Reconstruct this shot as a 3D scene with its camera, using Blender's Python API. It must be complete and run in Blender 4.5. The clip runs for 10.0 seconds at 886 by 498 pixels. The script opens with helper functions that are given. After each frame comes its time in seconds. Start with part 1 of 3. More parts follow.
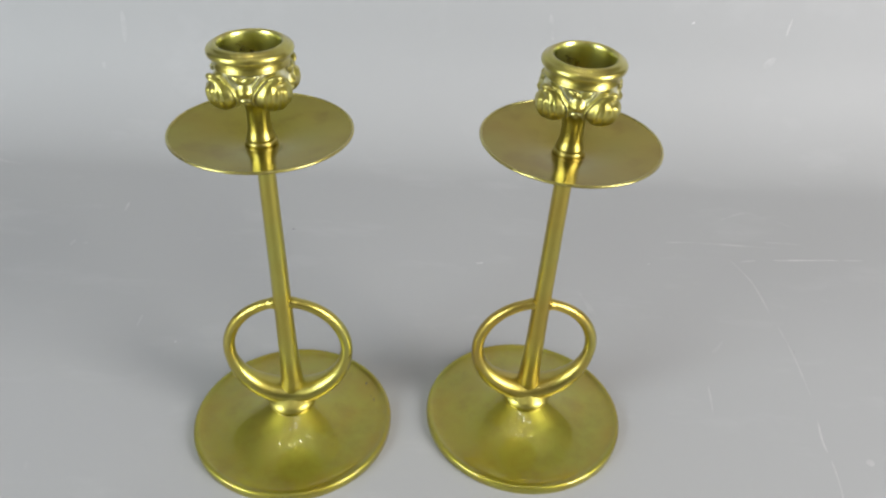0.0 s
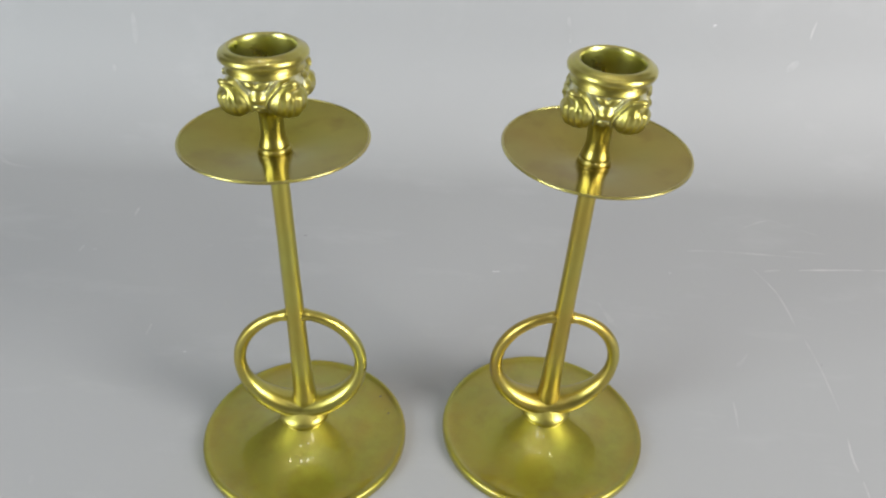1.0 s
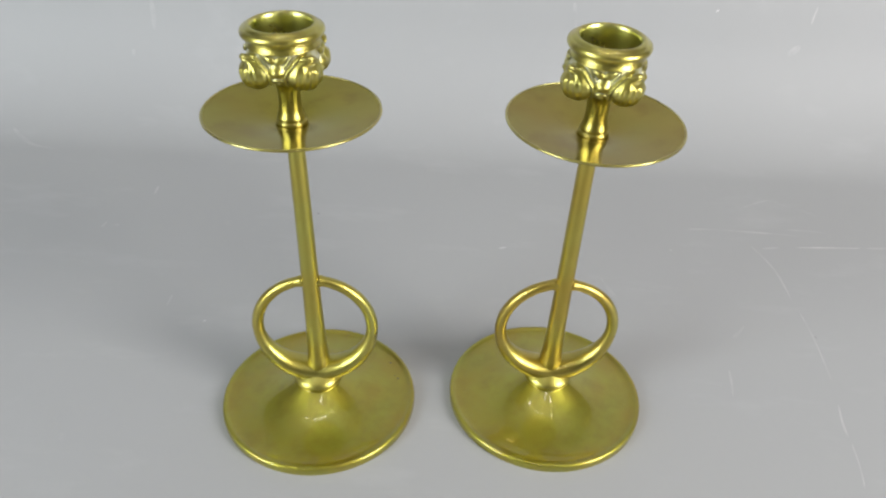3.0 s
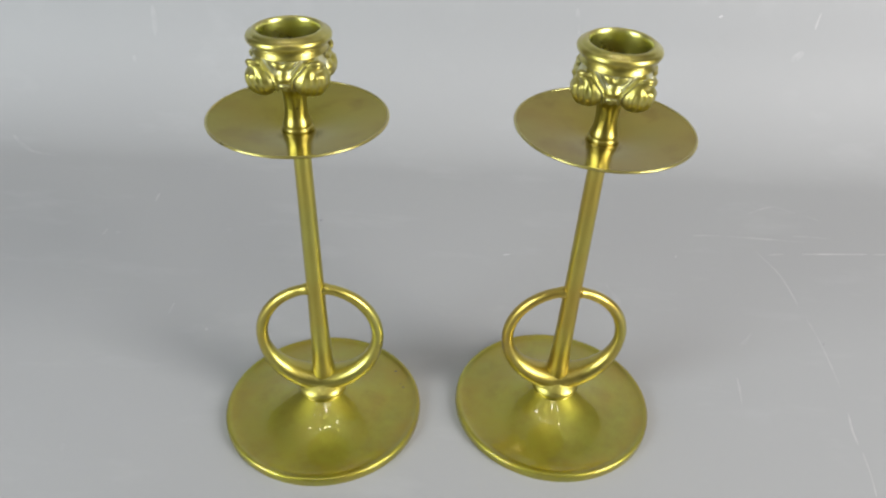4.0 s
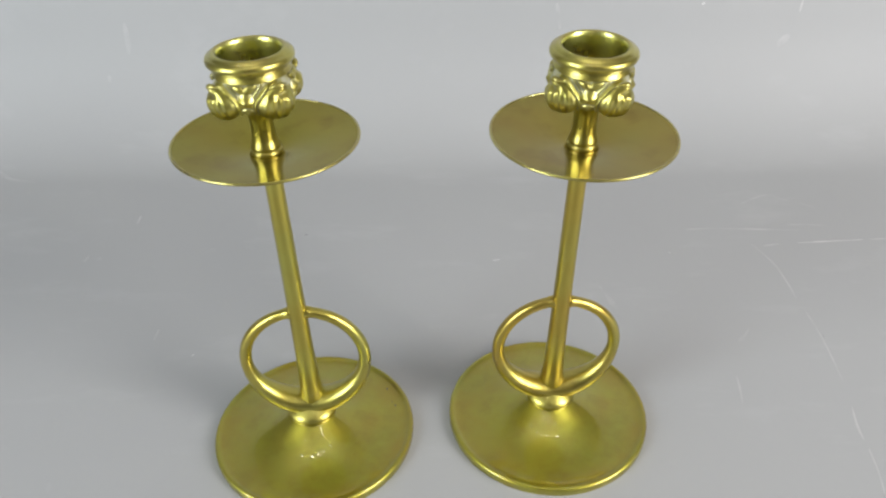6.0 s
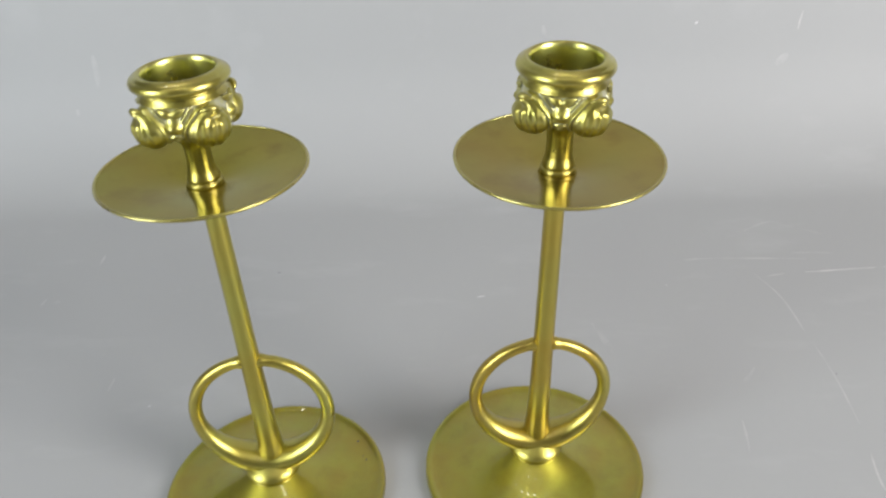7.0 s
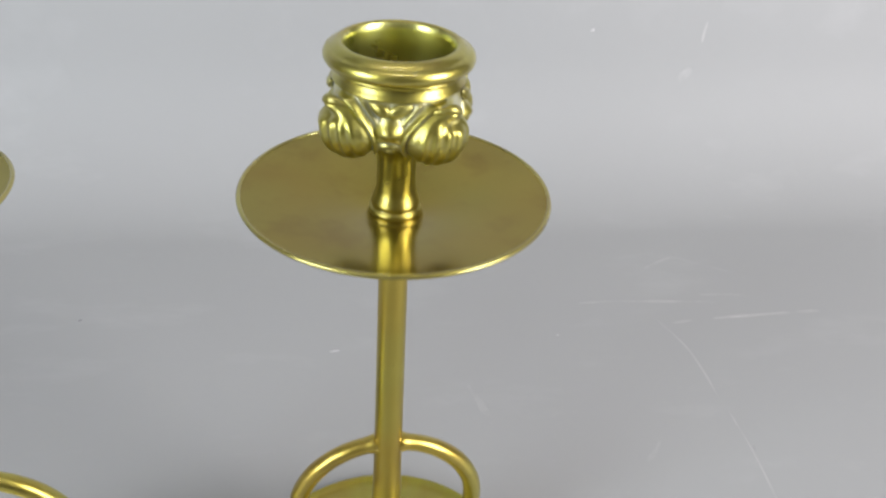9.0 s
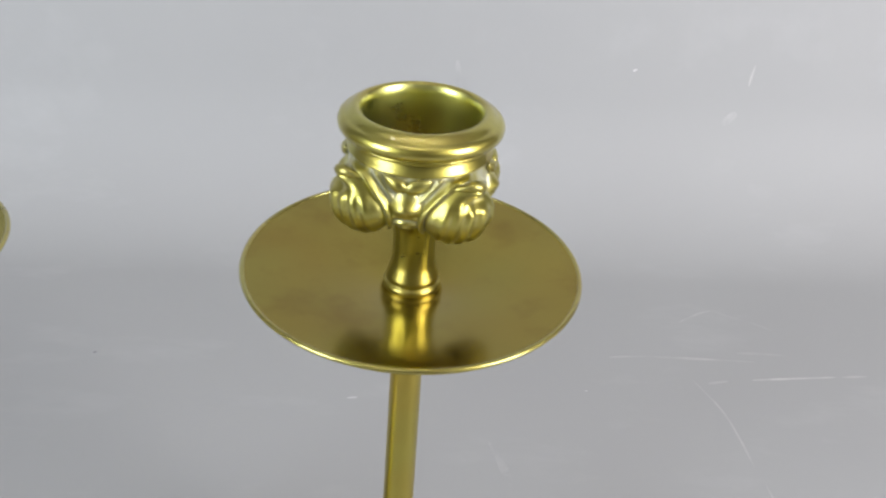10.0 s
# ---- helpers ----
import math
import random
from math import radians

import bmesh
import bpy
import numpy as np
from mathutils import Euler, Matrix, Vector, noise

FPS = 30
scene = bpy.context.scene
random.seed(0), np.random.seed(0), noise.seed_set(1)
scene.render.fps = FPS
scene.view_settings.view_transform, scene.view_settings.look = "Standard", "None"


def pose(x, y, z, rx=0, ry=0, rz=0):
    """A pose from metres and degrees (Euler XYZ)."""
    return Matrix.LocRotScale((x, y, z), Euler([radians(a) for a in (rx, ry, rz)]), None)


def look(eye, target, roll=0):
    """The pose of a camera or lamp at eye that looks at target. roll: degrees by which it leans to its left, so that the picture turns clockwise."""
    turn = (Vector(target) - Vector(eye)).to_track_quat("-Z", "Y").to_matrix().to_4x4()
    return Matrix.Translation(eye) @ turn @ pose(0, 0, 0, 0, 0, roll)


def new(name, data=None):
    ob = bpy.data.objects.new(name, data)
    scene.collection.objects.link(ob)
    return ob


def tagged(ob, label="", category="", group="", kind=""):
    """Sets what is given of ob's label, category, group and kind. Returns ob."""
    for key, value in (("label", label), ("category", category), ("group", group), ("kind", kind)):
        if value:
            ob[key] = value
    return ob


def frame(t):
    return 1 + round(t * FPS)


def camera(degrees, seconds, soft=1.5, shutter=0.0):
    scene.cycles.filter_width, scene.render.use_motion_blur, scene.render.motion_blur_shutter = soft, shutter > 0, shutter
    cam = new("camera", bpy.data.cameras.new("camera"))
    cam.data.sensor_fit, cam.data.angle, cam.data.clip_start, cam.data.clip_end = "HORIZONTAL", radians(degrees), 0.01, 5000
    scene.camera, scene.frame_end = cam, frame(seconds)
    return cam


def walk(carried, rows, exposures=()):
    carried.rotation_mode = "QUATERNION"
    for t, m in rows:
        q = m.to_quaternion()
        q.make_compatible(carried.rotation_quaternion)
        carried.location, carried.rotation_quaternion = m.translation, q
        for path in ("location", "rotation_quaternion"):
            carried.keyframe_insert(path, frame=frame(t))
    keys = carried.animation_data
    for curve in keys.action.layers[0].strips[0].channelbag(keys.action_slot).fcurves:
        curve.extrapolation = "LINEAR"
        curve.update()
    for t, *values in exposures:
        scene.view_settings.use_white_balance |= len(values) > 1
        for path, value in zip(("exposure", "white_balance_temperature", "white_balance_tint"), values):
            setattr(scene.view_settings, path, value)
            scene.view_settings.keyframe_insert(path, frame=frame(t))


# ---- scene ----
# ---- camera ----
cam = camera(59.55, 10.0, soft=2.3, shutter=0.5)
# seconds, x, y, z in metres, yaw, pitch, roll in degrees
ROWS = [
    (0.0, -0.0000, 0.0000, 0.3268, 2.50, -35.85, -2.39),
    (0.5, -0.0037, 0.0132, 0.3209, 2.95, -35.51, -2.30),
    (1.0, -0.0046, 0.0129, 0.3228, 3.22, -35.79, -2.20),
    (1.5, -0.0004, 0.0017, 0.3287, 3.33, -35.75, -2.38),
    (2.0, -0.0023, -0.0073, 0.3292, 3.91, -36.35, -2.60),
    (2.5, -0.0036, -0.0083, 0.3284, 3.94, -36.36, -2.53),
    (2.7, -0.0022, -0.0101, 0.3270, 3.92, -36.40, -2.27),
    (3.8, -0.0044, -0.0061, 0.3238, 3.89, -36.03, -1.65),
    (4.0, -0.0068, -0.0060, 0.3232, 3.70, -35.91, -1.93),
    (4.5, -0.0047, -0.0031, 0.3204, 3.05, -35.93, -1.18),
    (5.0, -0.0026, -0.0010, 0.3159, 2.63, -35.96, -0.79),
    (5.2, -0.0030, 0.0014, 0.3152, 2.90, -36.00, -1.03),
    (6.3, 0.0070, 0.0139, 0.3270, 1.64, -36.35, 0.98),
    (6.5, 0.0134, 0.0193, 0.3195, 2.82, -35.80, 0.13),
    (7.0, 0.0165, 0.0394, 0.3058, 1.66, -33.92, 1.70),
    (7.5, 0.0186, 0.0538, 0.2945, -0.13, -32.54, 0.53),
    (8.0, 0.0253, 0.0844, 0.2760, -3.37, -32.80, -0.54),
    (8.5, 0.0231, 0.1071, 0.2767, -5.69, -33.95, -0.48),
    (9.0, 0.0431, 0.1242, 0.2678, -4.10, -32.91, -2.50),
    (9.5, 0.0375, 0.1451, 0.2760, -0.32, -32.42, -5.03),
    (10.0, 0.0470, 0.1447, 0.2710, -0.73, -31.64, -3.31),
]
walk(cam, [(t, pose(x, y, z, 90 + pitch, roll, yaw)) for t, x, y, z, yaw, pitch, roll in ROWS],
     ((0.0, 0.0, 6500, 10), (7.0, 0.0, 6500, 10), (10.0, 0.0, 6380, 12.5)))

# ---- world and lights ----
scene.view_settings.exposure = 0.0
world = bpy.data.worlds.new("room_air")
world.use_nodes = True
world.node_tree.nodes["Background"].inputs[0].default_value = (0.9, 0.95, 1.0, 1)
world.node_tree.nodes["Background"].inputs[1].default_value = 0.02
scene.world = world


def area_lamp(name, eye, target, wide, high, watts, colour):
    data = bpy.data.lights.new(name, "AREA")
    data.shape, data.size, data.size_y, data.energy, data.color = "RECTANGLE", wide, high, watts, colour
    ob = new(name, data)
    ob.matrix_world = look(eye, target)
    return tagged(ob, "large white softbox lamp beside the table", "lamp")


def bulb_lamp(name, eye, radius, watts, colour):
    data = bpy.data.lights.new(name, "POINT")
    data.shadow_soft_size, data.energy, data.color = radius, watts, colour
    ob = new(name, data)
    ob.location = eye
    return tagged(ob, "small bare bulb of the ceiling light", "lamp")


area_lamp("side_lamp", (-1.00, -0.47, 0.60), (-0.02, 0.58, 0.42), 0.56, 0.95, 16.0, (0.875, 0.955, 1.0))
area_lamp("side_lamp", (1.06, -0.29, 0.67), (0.02, 0.58, 0.40), 0.56, 0.95, 22.4, (1.0, 0.974, 0.965))
for x, y in ((-0.49, 0.09), (-0.22, 0.09), (-0.06, 0.09), (0.08, 0.09), (0.36, 0.12), (-0.53, -0.30), (-0.19, -0.30), (0.13, -0.30), (0.42, -0.24)):
    bulb_lamp("ceiling_bulb", (x, y, 1.42), 0.027, 0.75, (1.0, 0.97, 0.93))

# ---- materials ----


class Mat:
    """A small wrapper round a node material."""

    def __init__(self, name):
        self.mat = bpy.data.materials.new(name)
        self.mat.use_nodes = True
        self.tree = self.mat.node_tree
        self.bsdf = self.tree.nodes["Principled BSDF"]
        self.out = self.tree.nodes["Material Output"]
        self.place = self.tree.nodes.new("ShaderNodeTexCoord").outputs["Object"]

    def node(self, kind, **values):
        n = self.tree.nodes.new(kind)
        for key, value in values.items():
            if key in ("operation", "data_type", "blend_type", "feature", "distance"):
                if key == "operation":
                    n.operation = value
                elif key == "data_type":
                    n.data_type = value
                elif key == "blend_type":
                    n.blend_type = value
                elif key == "feature":
                    n.feature = value
            else:
                n.inputs[key.replace("_", " ")].default_value = value
        return n

    def link(self, a, b):
        self.tree.links.new(a, b)

    def noise(self, scale, detail=4.0, rough=0.55, stretch=(1, 1, 1)):
        m = self.tree.nodes.new("ShaderNodeMapping")
        m.inputs["Scale"].default_value = stretch
        self.link(self.place, m.inputs["Vector"])
        n = self.node("ShaderNodeTexNoise", Scale=scale, Detail=detail, Roughness=rough)
        self.link(m.outputs[0], n.inputs["Vector"])
        return n.outputs[0]

    def ramp(self, value, stops):
        r = self.tree.nodes.new("ShaderNodeValToRGB")
        while len(r.color_ramp.elements) < len(stops):
            r.color_ramp.elements.new(0.5)
        for e, (at, c) in zip(r.color_ramp.elements, stops):
            e.position = at
            e.color = (c, c, c, 1) if isinstance(c, float) else (*c, 1)
        self.link(value, r.inputs[0])
        return r.outputs[0]

    def mix(self, a, b, fac, blend="MIX"):
        n = self.tree.nodes.new("ShaderNodeMixRGB")
        n.blend_type = blend
        for sock, v in zip((n.inputs[0], n.inputs[1], n.inputs[2]), (fac, a, b)):
            if isinstance(v, (int, float)):
                sock.default_value = v
            elif isinstance(v, tuple):
                sock.default_value = (*v, 1)
            else:
                self.link(v, sock)
        return n.outputs[0]

    def math(self, op, a, b=0.0):
        n = self.tree.nodes.new("ShaderNodeMath")
        n.operation = op
        for sock, v in zip(n.inputs, (a, b)):
            if isinstance(v, (int, float)):
                sock.default_value = v
            else:
                self.link(v, sock)
        return n.outputs[0]

    def bump(self, height, strength, distance):
        b = self.tree.nodes.new("ShaderNodeBump")
        b.inputs["Strength"].default_value, b.inputs["Distance"].default_value = strength, distance
        self.link(height, b.inputs["Height"])
        self.link(b.outputs[0], self.bsdf.inputs["Normal"])


def plain(name, a, b, scale, rough):
    m = Mat(name)
    m.link(m.mix(a, b, m.noise(scale)), m.bsdf.inputs["Base Color"])
    m.bsdf.inputs["Roughness"].default_value = rough
    m.bump(m.noise(scale * 30), 0.1, 0.002)
    return m.mat


BRASS_LIGHT, BRASS_DEEP, TARNISH = (0.545, 0.495, 0.110), (0.49, 0.385, 0.070), (0.16, 0.11, 0.04)


def brass(name, rough, coat, gloss=0.03, residue=0.0, tarnish=0.25, light=BRASS_LIGHT, deep=BRASS_DEEP, patina=False, hollow=0.0, streak=1.0, lacquer=1.75, vary=0.2, cloudy=1.0, bore_shade=False, browning=0.36):
    m = Mat(name)
    cloud = m.ramp(m.noise(28.0, 3.0), ((0.35, 0.0), (0.68, 1.0)))
    colour = m.mix(light, deep, m.math("MULTIPLY", cloud, cloudy))
    green = m.ramp(m.noise(19.0, 2.0), ((0.45, 0.0), (0.65, 1.0)))
    colour = m.mix(colour, (light[0] * 0.86, light[1] * 0.98, light[2] * 1.1), m.math("MULTIPLY", green, 0.7))
    brown = m.ramp(m.noise(80.0, 6.0, 0.62, (1, 1, streak)), ((0.50, 0.0), (0.72, 1.0)))
    colour = m.mix(colour, (light[0] * 0.58, light[1] * 0.46, light[2] * 0.5), m.math("MULTIPLY", brown, browning * cloudy))
    specks = m.ramp(m.noise(620.0, 2.0), ((0.74, 0.0), (0.80, 1.0)))
    colour = m.mix(colour, TARNISH, m.math("MULTIPLY", specks, tarnish))
    if patina:
        # brown patina left in the groove inside the rolled edge and in cloudy patches
        flat = m.tree.nodes.new("ShaderNodeVectorMath")
        flat.operation = "MULTIPLY"
        m.link(m.place, flat.inputs[0])
        flat.inputs[1].default_value = (1, 1, 0)
        far = m.tree.nodes.new("ShaderNodeVectorMath")
        far.operation = "LENGTH"
        m.link(flat.outputs[0], far.inputs[0])
        groove = m.ramp(m.math("MULTIPLY", far.outputs["Value"], 18.0), ((0.70, 0.0), (0.83, 0.8), (0.88, 1.0), (0.905, 0.15)))
        patch = m.ramp(m.noise(45.0, 5.0, 0.6), ((0.40, 0.15), (0.70, 1.0)))
        colour = m.mix(colour, (0.38, 0.27, 0.036), m.math("MULTIPLY", m.math("MULTIPLY", groove, patch), 0.7))
    if bore_shade:
        # shade in the lower bore put into the colour as brown, with a ragged upper line
        high = m.tree.nodes.new("ShaderNodeSeparateXYZ")
        m.link(m.place, high.inputs[0])
        ragged = m.math("ADD", m.math("MULTIPLY", high.outputs[2], 4.0), m.math("MULTIPLY", m.noise(260.0, 3.0), 0.02))
        shade_or_crust = m.ramp(ragged, ((0.782, 0.9), (0.812, 0.0)))
        colour = m.mix(colour, (0.30, 0.19, 0.07), shade_or_crust)
    m.bsdf.inputs["Metallic"].default_value = 1.0
    grain = m.noise(95.0, 6.0, 0.7, (1, 1, streak))
    shine = m.ramp(grain, ((0.3, rough * (1 - vary)), (0.72, rough * (1 + vary * 1.4))))
    if hollow:
        dip = m.ramp(m.tree.nodes.new("ShaderNodeNewGeometry").outputs["Pointiness"], ((0.445, 1.0), (0.494, 0.0)))
        shade_or_crust = m.ramp(m.noise(420.0, 4.0, 0.6), ((0.35, 0.25), (0.6, 1.0)))
        # wax and polish left under the leaf tips
        split = m.tree.nodes.new("ShaderNodeSeparateXYZ")
        m.link(m.place, split.inputs[0])
        flat = m.tree.nodes.new("ShaderNodeCombineXYZ")
        m.link(split.outputs[0], flat.inputs[0])
        m.link(split.outputs[1], flat.inputs[1])
        reach = m.tree.nodes.new("ShaderNodeVectorMath")
        reach.operation = "LENGTH"
        m.link(flat.outputs[0], reach.inputs[0])
        under = m.ramp(m.math("MULTIPLY", reach.outputs["Value"], 50.0), ((0.752, 0.9), (0.805, 0.0)))
        under = m.math("MULTIPLY", under, m.ramp(m.math("MULTIPLY", split.outputs[2], 4.0), ((0.755, 0.0), (0.772, 1.0))))
        under = m.math("MULTIPLY", under, m.ramp(m.noise(300.0, 4.0, 0.65), ((0.36, 0.25), (0.58, 1.0))))
        film = m.ramp(m.noise(190.0, 5.0, 0.7), ((0.48, 0.0), (0.70, 0.18)))
        under = m.math("MAXIMUM", under, film)
        dip = m.math("MULTIPLY", m.math("MAXIMUM", m.math("MULTIPLY", dip, shade_or_crust), under), hollow)
        colour = m.mix(colour, (0.40, 0.41, 0.33), dip)
        m.link(m.math("SUBTRACT", 1.0, dip), m.bsdf.inputs["Metallic"])
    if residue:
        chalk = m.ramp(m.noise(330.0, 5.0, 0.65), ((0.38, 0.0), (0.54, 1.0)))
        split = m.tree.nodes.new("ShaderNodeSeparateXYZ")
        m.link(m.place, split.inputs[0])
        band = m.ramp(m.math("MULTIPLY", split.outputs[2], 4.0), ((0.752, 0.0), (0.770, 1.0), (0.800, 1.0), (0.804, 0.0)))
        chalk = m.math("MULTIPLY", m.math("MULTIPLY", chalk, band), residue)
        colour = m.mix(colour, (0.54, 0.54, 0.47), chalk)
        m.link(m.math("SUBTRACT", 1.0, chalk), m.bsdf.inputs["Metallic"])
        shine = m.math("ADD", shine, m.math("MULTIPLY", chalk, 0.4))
    m.link(colour, m.bsdf.inputs["Base Color"])
    m.link(shine, m.bsdf.inputs["Roughness"])
    m.bsdf.inputs["Coat Weight"].default_value = coat
    m.bsdf.inputs["Coat Roughness"].default_value = gloss
    m.bsdf.inputs["Coat IOR"].default_value = lacquer
    fine = m.mix(m.noise(1500.0, 2.0), m.noise(120.0, 3.0), 0.6)
    m.bump(fine, 0.035, 0.00016)
    return m.mat


BRASS = brass("polished_brass", 0.32, 0.3, 0.13, tarnish=0.15)
BRASS_STEM = brass("drawn_stem_brass", 0.34, 0.12, 0.15, tarnish=0.1, streak=0.12, browning=0.62)
# warmer variants of the ring and stem brass, for the second candlestick
BRASS_WARM = brass("warm_ring_brass", 0.32, 0.3, 0.13, tarnish=0.15, light=(0.54, 0.455, 0.095), deep=(0.49, 0.345, 0.062))
WARM_STEM = brass("warm_stem_brass", 0.34, 0.12, 0.15, tarnish=0.1, streak=0.12, browning=0.7, light=(0.54, 0.455, 0.095), deep=(0.49, 0.345, 0.062))
BRASS_LIP = brass("pale_lip_brass", 0.31, 0.5, 0.07, light=(0.58, 0.53, 0.12), deep=(0.50, 0.40, 0.075), browning=0.6)
BRASS_FOOT = brass("lacquered_foot_brass", 0.40, 0.9, 0.02, vary=0.08, cloudy=0.9, patina=True, tarnish=0.1, light=(0.45, 0.42, 0.052), deep=(0.41, 0.295, 0.036), lacquer=1.56)
BRASS_PAN = brass("browned_pan_brass", 0.175, 0.10, 0.10, browning=0.5, lacquer=1.5, light=(0.385, 0.325, 0.050), deep=(0.335, 0.262, 0.038))
# pan rim: its highlight is put into a lighter colour than the pan's
BRASS_EDGE = brass("rim_highlight_brass", 0.30, 0.7, 0.12, light=(0.52, 0.45, 0.11), deep=(0.46, 0.37, 0.08))
BRASS_RELIEF = brass("cast_relief_brass", 0.33, 0.35, 0.14, hollow=0.9, light=(0.555, 0.505, 0.108), deep=(0.47, 0.375, 0.067), browning=0.5)
# paler base than the other brass; painted shade browns its lower part
BRASS_BORE = brass("shaded_bore_brass", 0.30, 0.6, 0.10, tarnish=0.5, light=(0.74, 0.74, 0.25), deep=(0.68, 0.63, 0.19), bore_shade=True)
TARNISHED = plain("dark_tarnish", (0.10, 0.085, 0.03), (0.17, 0.14, 0.05), 400.0, 0.5)
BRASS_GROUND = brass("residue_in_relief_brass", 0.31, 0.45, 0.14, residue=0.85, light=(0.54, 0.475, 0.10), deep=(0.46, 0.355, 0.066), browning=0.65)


def sheet_material(name, pale=(0.46, 0.465, 0.47), low=0.0, high=0.0, strength=0.0):
    """The grey vinyl; with strength, rubbed pale in broken patches."""
    m = Mat(name)
    cloud = m.noise(3.2, 3.0)
    fine = m.noise(260.0, 3.0)
    colour = m.mix((0.356, 0.361, 0.364), (0.396, 0.399, 0.400), cloud)
    smear = m.ramp(m.noise(11.0, 4.0, 0.6, (1, 2.6, 1)), ((0.56, 0.0), (0.75, 1.0)))
    colour = m.mix(colour, (0.46, 0.465, 0.47), m.math("MULTIPLY", smear, 0.35))
    if strength:
        broken = m.ramp(m.noise(55.0, 5.0, 0.65), ((low, 0.0), (high, strength)))
        colour = m.mix(colour, pale, broken)
    m.link(colour, m.bsdf.inputs["Base Color"])
    m.link(m.ramp(cloud, ((0.3, 0.55), (0.7, 0.65))), m.bsdf.inputs["Roughness"])
    m.bsdf.inputs["Specular IOR Level"].default_value = 0.28
    m.bump(fine, 0.06, 0.0004)
    return m.mat


SHEET = sheet_material("grey_backdrop_vinyl")
SCRATCH = sheet_material("pale_scratch", (0.80, 0.79, 0.77), 0.32, 0.68, 0.28)
BRIGHT_SCRATCH = sheet_material("white_scratch", (0.85, 0.84, 0.82), 0.30, 0.62, 0.41)
SCUFF = sheet_material("pale_scuff", (0.66, 0.66, 0.65), 0.40, 0.74, 0.32)
DUST = sheet_material("white_dust", (0.85, 0.85, 0.85), 0.0, 0.02, 0.42)
GRIT = sheet_material("dark_grit", (0.12, 0.12, 0.12), 0.0, 0.02, 0.5)
ROOM_PAINT = plain("room_wall_paint", (0.20, 0.195, 0.19), (0.25, 0.24, 0.23), 1.5, 0.8)
CEILING_PAINT = plain("ceiling_paint", (0.46, 0.45, 0.43), (0.51, 0.50, 0.48), 1.2, 0.85)
TABLE_WOOD = plain("table_board", (0.32, 0.25, 0.18), (0.38, 0.30, 0.22), 4.0, 0.5)

# ---- mesh helpers ----


def part(name, bm, material, parent=None, label=""):
    """Links a bmesh as one mesh object, under parent where there is one."""
    mesh = bm
    if isinstance(bm, bmesh.types.BMesh):
        mesh = bpy.data.meshes.new(name)
        bm.to_mesh(mesh)
        bm.free()
    if not mesh.materials:
        mesh.materials.append(material)
    ob = new(name, mesh)
    ob.parent = parent
    if label:
        tagged(ob, label)
    return ob


def curve(points, steps=8):
    """A smooth line through the points (Catmull-Rom)."""
    pts = [points[0], *points, points[-1]]
    out = []
    for a, b, c, d in zip(pts, pts[1:], pts[2:], pts[3:]):
        for k in range(steps):
            t = k / steps
            out.append(tuple(0.5 * (2 * q + (r - p) * t + (2 * p - 5 * q + 4 * r - s) * t * t + (3 * q - p - 3 * r + s) * t ** 3)
                             for p, q, r, s in zip(a, b, c, d)))
    out.append(tuple(points[-1]))
    return out


def grid_mesh(rows, wrap, closed=False):
    """A smooth skin over rows of points; wrap joins each row's ends, closed joins the last row to the first."""
    bm = bmesh.new()
    vs = [[bm.verts.new(p) for p in row] for row in rows]
    n = len(vs[0])
    pairs = list(zip(vs, vs[1:] + vs[:1])) if closed else list(zip(vs, vs[1:]))
    for a, b in pairs:
        for i in range(n if wrap else n - 1):
            j = (i + 1) % n
            bm.faces.new((a[i], a[j], b[j], b[i])).smooth = True
    bmesh.ops.remove_doubles(bm, verts=bm.verts, dist=1e-7)
    bmesh.ops.recalc_face_normals(bm, faces=bm.faces)
    return bm


def lathe(profile, segments=128, shape=None):
    """Turns (radius, height) pairs round z; shape(angle, radius, height) may change the radius."""
    rows = []
    for r, z in profile:
        row = []
        for i in range(segments):
            a = 2 * math.pi * i / segments
            q = shape(a, r, z) if shape else r
            row.append((q * math.cos(a), q * math.sin(a), z))
        rows.append(row)
    return grid_mesh(rows, True)


def tube(path, radii, sides=16, closed=False, flat=1.0):
    """A round bar along a list of points."""
    rows = []
    n = len(path)
    for i, (p, r) in enumerate(zip(path, radii)):
        a = Vector(path[(i - 1) % n] if closed or i else path[0])
        b = Vector(path[(i + 1) % n] if closed or i < n - 1 else path[-1])
        d = (b - a).normalized()
        u = d.cross(Vector((0.0, 1.0, 0.001))).normalized()
        v = d.cross(u)
        rows.append([Vector(p) + u * r * math.cos(2 * math.pi * k / sides) + v * r * (flat[i] if isinstance(flat, list) else flat) * math.sin(2 * math.pi * k / sides) for k in range(sides)])
    return grid_mesh(rows, True, closed)


def box(x0, x1, y0, y1, z0, z1):
    bm = bmesh.new()
    bmesh.ops.create_cube(bm, size=1.0, matrix=Matrix.LocRotScale(((x0 + x1) / 2, (y0 + y1) / 2, (z0 + z1) / 2), None, (x1 - x0, y1 - y0, z1 - z0)))
    return bm


# ---- structure: backdrop sheet, table, room ----
BEND, RADIUS, SKEW, LEAN_BACK = 0.545, 0.105, 0.035, radians(80)


def sheet_curve(v):
    """y, z and the normal's y, z at the length v along the sheet's profile; v is y on the flat part."""
    if v <= BEND:
        return v, 0.0, 0.0, 1.0
    a = min((v - BEND) / RADIUS, LEAN_BACK)
    up = max(0.0, v - BEND - RADIUS * LEAN_BACK)
    y = BEND + RADIUS * math.sin(a) + up * math.cos(a)
    return y, RADIUS - RADIUS * math.cos(a) + up * math.sin(a), -math.sin(a), math.cos(a)


